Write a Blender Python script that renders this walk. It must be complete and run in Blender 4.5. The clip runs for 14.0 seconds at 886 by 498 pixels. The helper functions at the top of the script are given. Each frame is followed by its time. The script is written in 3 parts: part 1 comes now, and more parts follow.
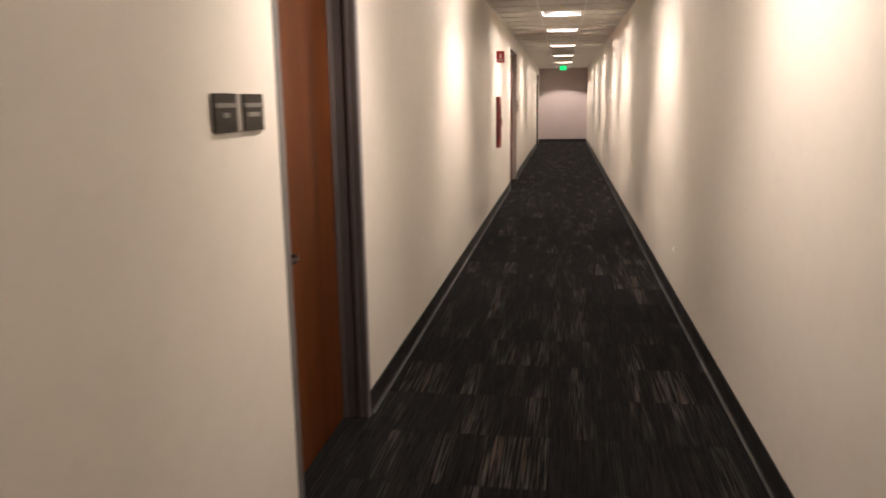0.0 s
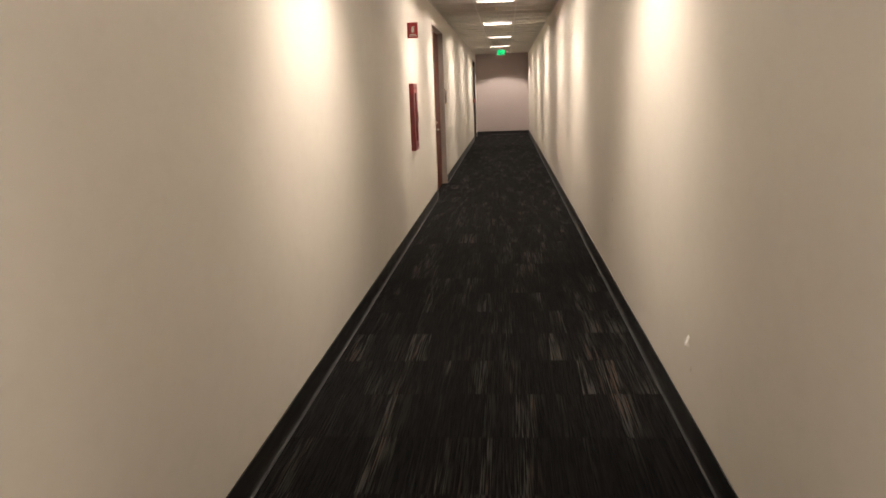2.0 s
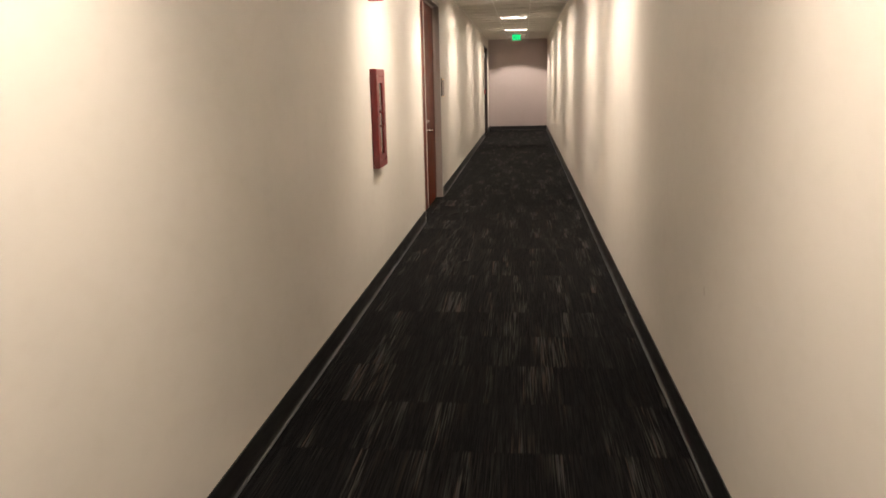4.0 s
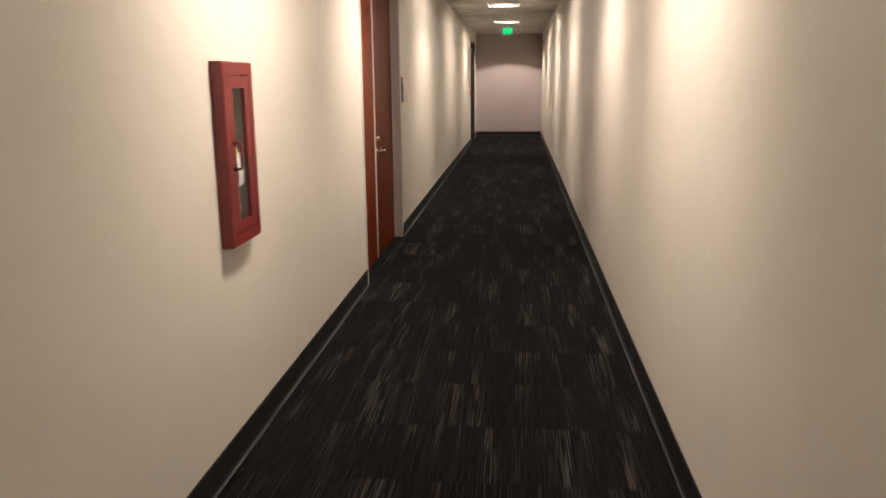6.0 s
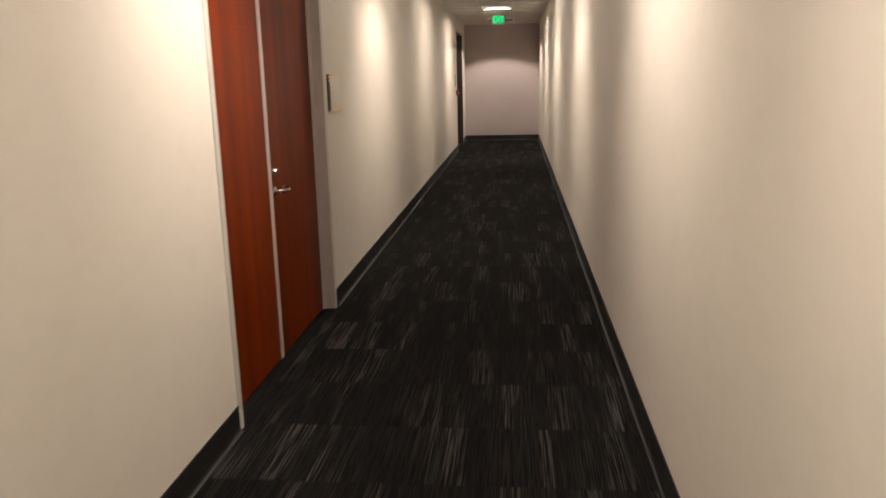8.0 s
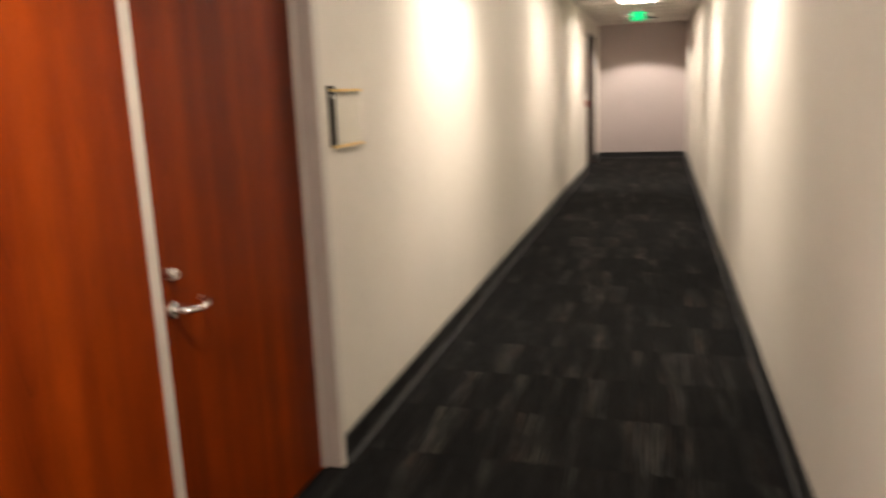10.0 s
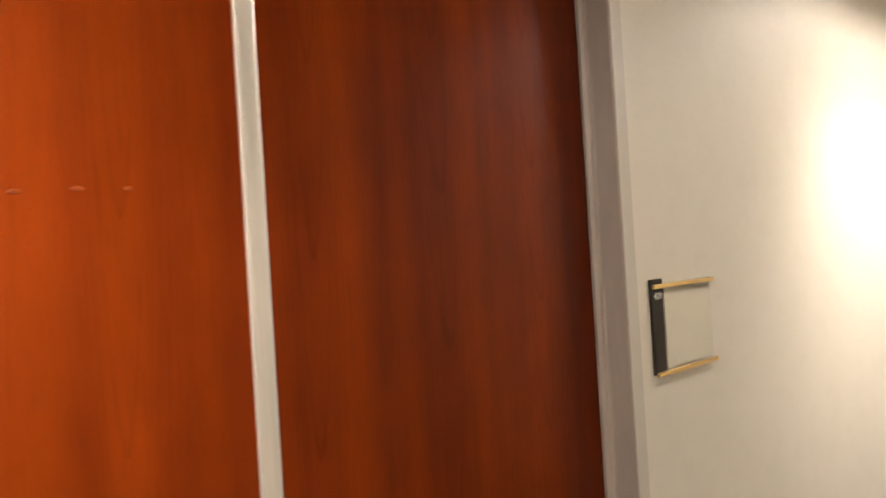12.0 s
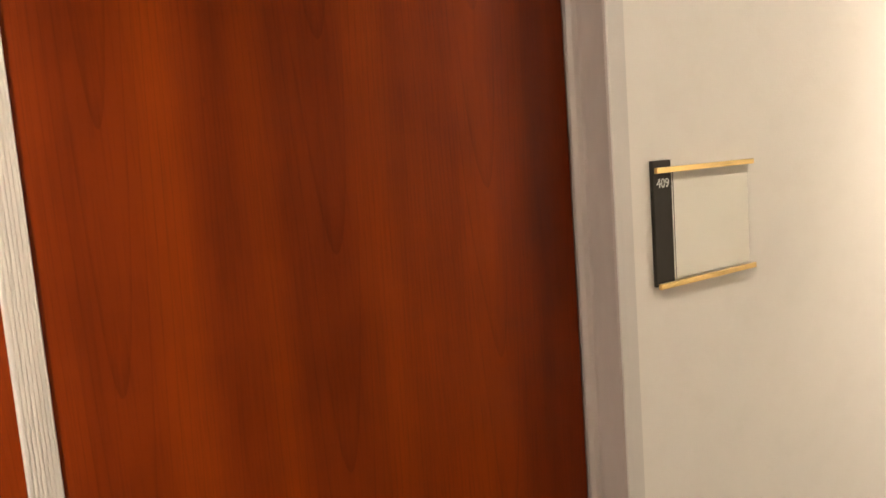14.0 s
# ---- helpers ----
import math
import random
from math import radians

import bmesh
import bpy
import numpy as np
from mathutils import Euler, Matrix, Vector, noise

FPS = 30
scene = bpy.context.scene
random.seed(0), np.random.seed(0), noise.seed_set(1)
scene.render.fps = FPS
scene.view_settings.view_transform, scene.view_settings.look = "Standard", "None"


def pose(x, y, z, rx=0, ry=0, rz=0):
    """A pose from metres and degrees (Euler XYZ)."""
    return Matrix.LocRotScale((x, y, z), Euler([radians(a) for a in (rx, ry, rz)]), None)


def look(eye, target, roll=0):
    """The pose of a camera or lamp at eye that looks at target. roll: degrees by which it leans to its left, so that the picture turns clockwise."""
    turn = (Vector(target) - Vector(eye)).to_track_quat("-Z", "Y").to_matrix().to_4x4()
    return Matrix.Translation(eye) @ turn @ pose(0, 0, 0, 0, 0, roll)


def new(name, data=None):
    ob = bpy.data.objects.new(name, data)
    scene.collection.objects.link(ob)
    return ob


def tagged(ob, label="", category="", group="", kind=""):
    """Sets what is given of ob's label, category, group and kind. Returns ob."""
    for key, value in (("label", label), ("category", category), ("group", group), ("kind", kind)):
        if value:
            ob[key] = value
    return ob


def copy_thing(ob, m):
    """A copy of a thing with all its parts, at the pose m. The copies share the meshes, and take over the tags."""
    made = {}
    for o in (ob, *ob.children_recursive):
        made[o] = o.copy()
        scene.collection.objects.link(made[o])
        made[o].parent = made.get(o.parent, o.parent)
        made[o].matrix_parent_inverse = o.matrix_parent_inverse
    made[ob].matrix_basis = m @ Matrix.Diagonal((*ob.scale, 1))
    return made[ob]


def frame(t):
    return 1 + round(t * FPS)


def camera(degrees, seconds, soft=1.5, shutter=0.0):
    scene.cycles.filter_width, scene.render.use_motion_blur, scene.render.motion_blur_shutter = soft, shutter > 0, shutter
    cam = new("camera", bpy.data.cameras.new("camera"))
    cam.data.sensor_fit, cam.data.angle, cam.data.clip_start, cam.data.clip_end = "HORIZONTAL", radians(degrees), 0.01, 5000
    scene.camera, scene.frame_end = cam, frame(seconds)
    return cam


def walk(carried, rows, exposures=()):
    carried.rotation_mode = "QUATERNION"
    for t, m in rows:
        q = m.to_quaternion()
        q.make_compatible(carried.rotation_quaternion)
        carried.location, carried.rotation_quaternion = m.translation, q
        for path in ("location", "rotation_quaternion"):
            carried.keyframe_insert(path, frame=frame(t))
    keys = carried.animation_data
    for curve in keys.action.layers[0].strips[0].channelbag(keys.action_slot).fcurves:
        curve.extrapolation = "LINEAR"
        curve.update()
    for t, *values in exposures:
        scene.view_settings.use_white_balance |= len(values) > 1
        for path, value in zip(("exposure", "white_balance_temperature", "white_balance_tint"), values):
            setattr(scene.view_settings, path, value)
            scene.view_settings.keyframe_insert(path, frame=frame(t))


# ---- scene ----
cam = camera(61.0, 14.0, soft=1.6, shutter=0.5)
PATH = [
    (0, (0.052, -1.334, 1.581), (-0.261, 0.605, 1.199), -0.9),
    (0.5, (0.07, -0.646, 1.569), (-0.136, 1.304, 1.172), -1.1),
    (1, (0.106, 0.019, 1.566), (-0.058, 1.973, 1.173), -1.3),
    (1.5, (0.1, 0.697, 1.551), (-0.089, 2.644, 1.136), -1.2),
    (2, (0.133, 1.367, 1.549), (-0.042, 3.318, 1.141), -2.1),
    (2.5, (0.116, 2.038, 1.534), (-0.106, 3.981, 1.112), -1.6),
    (5, (0.254, 5.51, 1.555), (0.045, 7.449, 1.111), -1.2),
    (5.5, (0.245, 6.191, 1.559), (0.032, 8.125, 1.095), -0.8),
    (6, (0.246, 6.821, 1.577), (0.054, 8.763, 1.138), -0.5),
    (6.5, (0.264, 7.478, 1.565), (0.075, 9.423, 1.135), -0.4),
    (7, (0.263, 8.116, 1.565), (0.022, 10.054, 1.134), -0.2),
    (7.5, (0.308, 8.754, 1.562), (0.116, 10.696, 1.122), -1.3),
    (9.8, (0.388, 11.441, 1.573), (0.036, 13.36, 1.13), -1.4),
    (10, (0.364, 11.628, 1.565), (-0.182, 13.508, 1.155), -2.2),
    (10.5, (0.294, 12.046, 1.586), (-0.62, 13.798, 1.279), -2.6),
    (11, (0.295, 12.353, 1.642), (-0.956, 13.903, 1.464), -2.5),
    (11.5, (0.222, 12.562, 1.66), (-1.17, 13.99, 1.519), -2.9),
    (12, (0.119, 12.738, 1.71), (-1.322, 14.125, 1.716), -3.5),
    (12.5, (0.098, 13.012, 1.664), (-1.336, 14.406, 1.68), -4.0),
    (13, (0.132, 13.253, 1.651), (-1.376, 14.565, 1.58), -3.2),
    (13.5, (0.073, 13.293, 1.642), (-1.536, 14.463, 1.435), -4.7),
    (14, (0.042, 13.284, 1.633), (-1.583, 14.428, 1.403), -4.3),
]
EXPOSURES = [   # seconds, stops, kelvin, tint
    (0.0, -0.05, 6450, 14), (0.5, -0.15, 6450, 14), (1.0, 0.0, 6450, 13), (2.0, -0.26, 6500, 9), (5.0, -0.17, 6500, 9), (6.5, -0.5, 6500, 11),
    (7.5, -0.52, 6500, 10), (10.0, 0.18, 6400, 7), (10.5, 0.22, 6400, 6), (11.0, 0.06, 6400, 5), (12.0, 0.16, 6350, 5), (13.0, 0.28, 6350, 5),
    (14.0, 0.5, 6400, 6)]
walk(cam, [(t, look(eye, target, roll)) for t, eye, target, roll in PATH], EXPOSURES)

# world: a closed interior, lit by its ceiling lamps alone
world = bpy.data.worlds.new("world")
scene.world = world
world.use_nodes = True
world.node_tree.nodes["Background"].inputs["Color"].default_value = (0.5, 0.45, 0.4, 1)
world.node_tree.nodes["Background"].inputs["Strength"].default_value = 0.02

HALF = 0.915            # half the corridor's width
THICK = 0.2             # wall thickness
CEIL = 2.80
Y0, Y1 = -6.0, 28.54     # ends of the corridor
WARM = (1.0, 0.862, 0.755)
ROW = 0.639             # ceiling grid step along the corridor
CELL0 = 12.5 - ROW / 2
# the first cell is an unseen fixture, added behind the start for more light
TROFFER_CELLS = (-24, -17, -11, -4, 0, 6, 12, 18, 23)
LAMP_X, LAMP_UP = 0.163, 0.115   # the two lamps in each ceiling fixture
LAMP_POWER = 203.0
BEAM_FACTOR = {(12, -1): 0.45, (-24, -1): 1.3, (-17, -1): 0.95, (-17, 1): 0.75, (0, -1): 1.2, (23, -1): 0.2, (23, 1): 0.3}   # power factors fitted to wall brightness, (12, -1) a dim bulb: (cell, side)
# lens glow set high to fill the corridor with ambient light
TROFFER_GLOW = 430.0


def troffer_y(cell):
    return CELL0 + ROW * (cell + 0.5)


def spot(name, at, turn, power, size, blend):
    data = bpy.data.lights.new(name, "SPOT")
    data.energy, data.color = power, WARM
    data.spot_size, data.spot_blend, data.shadow_soft_size = radians(size), blend, 0.028
    ob = new(name, data)
    ob.matrix_world = pose(*at, *turn)
    return ob


# each fixture throws one beam at either wall; the last one also at the end wall
for cell in TROFFER_CELLS:
    for side in (-1, 1):
        spot("wall_beam", (side * LAMP_X, troffer_y(cell), CEIL + LAMP_UP), (0, -side * 38, 0), LAMP_POWER * BEAM_FACTOR.get((cell, side), 1.0), 88, 1.0)
spot("end_beam", (0, troffer_y(TROFFER_CELLS[-1]), CEIL + LAMP_UP), (0, 0, 0), LAMP_POWER * 1.1, 115.5, 0.22)


# ---- materials ----
def material(name, color, rough=0.5, metal=0.0, coat=0.0, spec=0.5):
    m = bpy.data.materials.new(name)
    m.use_nodes = True
    b = m.node_tree.nodes["Principled BSDF"]
    b.inputs["Base Color"].default_value = (*color, 1)
    b.inputs["Roughness"].default_value = rough
    b.inputs["Metallic"].default_value = metal
    b.inputs["Coat Weight"].default_value = coat
    b.inputs["Coat Roughness"].default_value = 0.15
    b.inputs["Specular IOR Level"].default_value = spec
    return m


def node(m, kind, **values):
    n = m.node_tree.nodes.new(kind)
    for key, value in values.items():
        if key in n.inputs:
            n.inputs[key].default_value = value
    return n


def join(m, a, out, b, inp):
    m.node_tree.links.new(a.outputs[out], b.inputs[inp])


def coords(m, scale, source="Object"):
    tc = node(m, "ShaderNodeTexCoord")
    mp = node(m, "ShaderNodeMapping")
    mp.inputs["Scale"].default_value = scale
    join(m, tc, source, mp, "Vector")
    return mp


def noise_of(m, scale, size=1.0, detail=4.0, rough=0.55, source="Object"):
    n = node(m, "ShaderNodeTexNoise", Scale=size, Detail=detail, Roughness=rough)
    join(m, coords(m, scale, source), "Vector", n, "Vector")
    return n


def ramp(m, src, out, stops):
    r = node(m, "ShaderNodeValToRGB")
    els = r.color_ramp.elements
    while len(els) < len(stops):
        els.new(0.5)
    for e, (p, c) in zip(els, stops):
        e.position, e.color = p, (*c, 1)
    join(m, src, out, r, "Fac")
    return r


def mix(m, kind, fac, a, b):
    """a and b: (node, output) or a colour; fac: a number or (node, output)."""
    n = m.node_tree.nodes.new("ShaderNodeMix")
    n.data_type, n.blend_type = "RGBA", kind
    for slot, v in ((0, fac), (6, a), (7, b)):
        if isinstance(v, tuple) and hasattr(v[0], "outputs"):
            m.node_tree.links.new(v[0].outputs[v[1]], n.inputs[slot])
        elif slot == 0:
            n.inputs[0].default_value = v
        else:
            n.inputs[slot].default_value = (*v, 1)
    return n


def shader(m):
    return m.node_tree.nodes["Principled BSDF"]


def base(m, n, out=2):
    m.node_tree.links.new(n.outputs[out], shader(m).inputs["Base Color"])


def bump(m, src, out, strength, dist):
    b = node(m, "ShaderNodeBump", Strength=strength, Distance=dist)
    join(m, src, out, b, "Height")
    join(m, b, "Normal", shader(m), "Normal")


def painted_wall(name, color, dirt):
    """Eggshell paint on orange-peel drywall, with faint uneven rolling and scuffs."""
    m = material(name, color, 0.55, spec=0.35)
    big = noise_of(m, (0.8, 0.8, 0.6), 1.0, 3)
    a = ramp(m, big, "Fac", [(0.3, (0.94, 0.94, 0.93)), (0.7, (1.03, 1.02, 1.02))])
    small = noise_of(m, (9, 9, 14), 1.0, 5)
    b = ramp(m, small, "Fac", [(0.35, dirt), (0.5, (1, 1, 1))])
    c = mix(m, "MULTIPLY", 1.0, color, (a, "Color"))
    d = mix(m, "MULTIPLY", 0.5, (c, 2), (b, "Color"))
    base(m, d)
    peel = noise_of(m, (170, 170, 170), 1.0, 2)
    bump(m, peel, "Fac", 0.22, 0.002)
    return m


WALL = painted_wall("cream_wall_paint", (0.69, 0.647, 0.572), (0.96, 0.955, 0.945))
ACCENT = painted_wall("mauve_wall_paint", (0.47, 0.405, 0.385), (0.97, 0.96, 0.96))


def cherry(name, seed, dark, middle, light):
    """Cherry veneer with vertical figure: broad bands, cathedral lines, fine pores, small knots."""
    m = material(name, (0.3, 0.06, 0.015), 0.42, coat=0.0, spec=0.09)
    mp = coords(m, (1.0, 1.0, 0.13))
    mp.inputs["Location"].default_value = (seed, seed * 0.7, seed * 0.3)
    tc = node(m, "ShaderNodeTexCoord")
    sep = node(m, "ShaderNodeSeparateXYZ")
    join(m, tc, "Object", sep, 0)
    sway = node(m, "ShaderNodeTexNoise", Scale=1.6, Detail=3.0)
    join(m, mp, "Vector", sway, "Vector")

    def calc(op, a, b=0.0, c=0.0):
        n = m.node_tree.nodes.new("ShaderNodeMath")
        n.operation = op
        for slot, v in enumerate((a, b, c)):
            if isinstance(v, tuple):
                m.node_tree.links.new(v[0].outputs[v[1]], n.inputs[slot])
            else:
                n.inputs[slot].default_value = v
        return (n, 0)

    # cathedral figure: nested arches that point down, closing to straight grain at their flanks
    across = calc("MULTIPLY_ADD", (sep, "Y"), 3.6, calc("MULTIPLY_ADD", (sway, 0), 1.1, seed))
    fold = calc("PINGPONG", across, 0.5)
    arch = calc("MULTIPLY_ADD", calc("MULTIPLY", fold, fold), -17.0, (sep, "Z"))
    ringed = calc("FRACT", calc("MULTIPLY_ADD", arch, 3.1, calc("MULTIPLY", (sway, 0), 2.6)))
    lines = ramp(m, ringed[0], 0, [(0.0, (0.55, 0.47, 0.43)), (0.05, (0.72, 0.66, 0.63)), (0.16, (1, 1, 1)), (0.9, (1.04, 1.04, 1.04))])
    bands = noise_of(m, (5, 6.5, 0.22), 1.0, 2)
    tone = ramp(m, bands, "Fac", [(0.36, dark), (0.50, middle), (0.66, light)])
    blotch = noise_of(m, (9, 9, 5), 1.0, 4)
    soft = ramp(m, blotch, "Fac", [(0.3, (0.84, 0.82, 0.80)), (0.7, (1.1, 1.1, 1.1))])
    pores = noise_of(m, (260, 260, 9), 1.0, 3)
    fine = ramp(m, pores, "Fac", [(0.36, (0.74, 0.70, 0.68)), (0.52, (1, 1, 1))])
    flecks = node(m, "ShaderNodeTexVoronoi", Scale=1.0)
    join(m, coords(m, (11, 11, 4)), "Vector", flecks, "Vector")
    knots = ramp(m, flecks, "Distance", [(0.018, (0.35, 0.28, 0.25)), (0.036, (1, 1, 1))])
    c = mix(m, "MULTIPLY", 0.45, (tone, "Color"), (lines, "Color"))
    c = mix(m, "MULTIPLY", 1.0, (c, 2), (soft, "Color"))
    c = mix(m, "MULTIPLY", 0.45, (c, 2), (fine, "Color"))
    c = mix(m, "MULTIPLY", 0.6, (c, 2), (knots, "Color"))
    base(m, c)
    r = ramp(m, blotch, "Fac", [(0.3, (0.36, 0.36, 0.36)), (0.7, (0.42, 0.42, 0.42))])
    join(m, r, "Color", shader(m), "Roughness")
    bump(m, pores, "Fac", 0.10, 0.001)
    return m


CHERRY_A = cherry("cherry_veneer", 0.0, (0.094, 0.0110, 0.0007), (0.128, 0.0162, 0.0009), (0.172, 0.0240, 0.0012))
CHERRY_B = cherry("cherry_veneer_second_leaf", 3.7, (0.086, 0.0104, 0.0007), (0.126, 0.0162, 0.0009), (0.178, 0.0250, 0.0012))
# same cherry as the pair, darkened and browned for dimmer light at door 1
CHERRY_C = cherry("dimmed_cherry_veneer", 8.1, (0.040, 0.0112, 0.0032), (0.064, 0.0188, 0.0052), (0.092, 0.0285, 0.008))


def worn(name, color, rough, metal=0.0, grain=(60, 60, 60), amount=0.12, coat=0.0, bumps=0.0, spec=0.5):
    """Paint, rubber or metal with slight mottling and uneven gloss."""
    m = material(name, color, rough, metal, coat, spec)
    n = noise_of(m, grain, 1.0, 4)
    lo, hi = 1 - amount, 1 + amount
    r = ramp(m, n, "Fac", [(0.3, (lo, lo, lo)), (0.7, (hi, hi, hi))])
    base(m, mix(m, "MULTIPLY", 1.0, color, (r, "Color")))
    g = ramp(m, n, "Fac", [(0.3, (rough * 0.85,) * 3), (0.7, (min(1, rough * 1.15),) * 3)])
    join(m, g, "Color", shader(m), "Roughness")
    if bumps:
        bump(m, n, "Fac", bumps, 0.001)
    return m


# frame reveals carry shade in their colour; faces are the same enamel, lit
FRAME_DARK = worn("shaded_taupe_frame_enamel", (0.045, 0.037, 0.034), 0.38, grain=(25, 25, 6))
FRAME_LIGHT = worn("shaded_grey_frame_enamel", (0.35, 0.292, 0.255), 0.4, grain=(25, 25, 6), amount=0.06)
CASING_LIGHT = worn("lit_cream_frame_face", (0.53, 0.49, 0.435), 0.45, grain=(25, 25, 6), amount=0.04)
CASING_DARK = worn("lit_grey_frame_face", (0.13, 0.122, 0.118), 0.4, grain=(25, 25, 6), amount=0.06)
RUBBER = worn("black_rubber", (0.0075, 0.0073, 0.007), 0.5, grain=(14, 5, 30), amount=0.3)
TOE = worn("grey_rubber_toe", (0.014, 0.015, 0.015), 0.5, grain=(20, 3, 20), amount=0.45)
ALU = worn("brushed_aluminium", (0.62, 0.58, 0.52), 0.42, 0.55, grain=(200, 200, 2), amount=0.08)
NICKEL = worn("satin_nickel", (0.66, 0.62, 0.58), 0.26, 1.0, grain=(40, 40, 40), amount=0.05)
BRONZE = worn("dark_bronze", (0.05, 0.04, 0.035), 0.35, 0.8)
BRASS = worn("brushed_brass", (0.78, 0.55, 0.22), 0.3, 1.0, grain=(30, 4, 200), amount=0.1)
RED = worn("red_enamel", (0.180, 0.010, 0.011), 0.35, grain=(12, 12, 12), amount=0.12, coat=0.2)
RED_SIGN = worn("red_sign_vinyl", (0.36, 0.012, 0.016), 0.45, grain=(20, 20, 20), amount=0.06)
WHITE = worn("white_plastic", (0.72, 0.70, 0.66), 0.45, grain=(20, 20, 20), amount=0.04)
PAPER = worn("white_card", (0.70, 0.69, 0.66), 0.8, grain=(50, 50, 50), amount=0.06)
YELLOW = worn("yellow_card", (0.75, 0.45, 0.03), 0.7, grain=(40, 40, 40), amount=0.08)
GREY_TUB = worn("grey_cabinet_lining", (0.10, 0.10, 0.095), 0.6, grain=(15, 15, 15), amount=0.15)
BLACK = worn("black_rubber_hose", (0.015, 0.015, 0.015), 0.5)
PLAQUE = worn("dark_olive_plaque", (0.030, 0.025, 0.018), 0.5, grain=(30, 30, 30), amount=0.1, spec=0.15)
PLAQUE_BACK = worn("grey_plaque_backing", (0.30, 0.28, 0.24), 0.5, grain=(30, 30, 30), amount=0.05)
LETTER = worn("pale_raised_lettering", (0.55, 0.53, 0.48), 0.5)
LETTER_DIM = worn("faded_lettering", (0.17, 0.16, 0.135), 0.55)
INSERT = worn("beige_sign_insert", (0.62, 0.58, 0.48), 0.5, grain=(12, 12, 12), amount=0.03)
CHIP = worn("bare_plaster_chip", (0.90, 0.89, 0.86), 0.6)
SCRATCH = worn("scratched_paint", (0.52, 0.45, 0.39), 0.7)
DENT = worn("bruised_veneer", (0.175, 0.032, 0.004), 0.4, spec=0.25)
GRID = worn("white_ceiling_grid", (0.60, 0.57, 0.52), 0.5, amount=0.03)
REFLECTOR = worn("semi_specular_reflector", (0.10, 0.097, 0.093), 0.4, 0.8, amount=0.03)
BAFFLE = worn("black_lamp_baffle", (0.02, 0.02, 0.02), 0.6)

TILE = material("mineral_ceiling_tile", (0.56, 0.535, 0.485), 0.9, spec=0.2)
_f = noise_of(TILE, (90, 90, 90), 1.0, 5)
_p = ramp(TILE, _f, "Fac", [(0.36, (0.72, 0.72, 0.71)), (0.46, (1, 1, 1))])
base(TILE, mix(TILE, "MULTIPLY", 0.3, (0.56, 0.535, 0.485), (_p, "Color")))
bump(TILE, _f, "Fac", 0.15, 0.002)

GLASS = material("clear_pane", (0.95, 0.97, 0.96), 0.03)
shader(GLASS).inputs["Transmission Weight"].default_value = 1.0
shader(GLASS).inputs["IOR"].default_value = 1.45
ACRYLIC = material("clear_acrylic", (0.98, 0.97, 0.95), 0.05)
shader(ACRYLIC).inputs["Transmission Weight"].default_value = 1.0
shader(ACRYLIC).inputs["IOR"].default_value = 1.3


def glowing(name, color, strength, body=(0.8, 0.8, 0.8), rough=0.3):
    m = material(name, body, rough)
    shader(m).inputs["Emission Color"].default_value = (*color, 1)
    shader(m).inputs["Emission Strength"].default_value = strength
    return m


LENS = glowing("fill_lens", WARM, TROFFER_GLOW)
BULB = glowing("lamp_bulb", WARM, 12.0)
EXIT_GREEN = glowing("exit_letters", (0.0, 1.0, 0.25), 2.0, (0.0, 0.3, 0.1))
EXIT_FACE = glowing("exit_face", (0.0, 1.0, 0.28), 0.38, (0.02, 0.2, 0.1))

CARPET = material("striped_loop_carpet", (0.03, 0.028, 0.026), 0.95, spec=0.06)


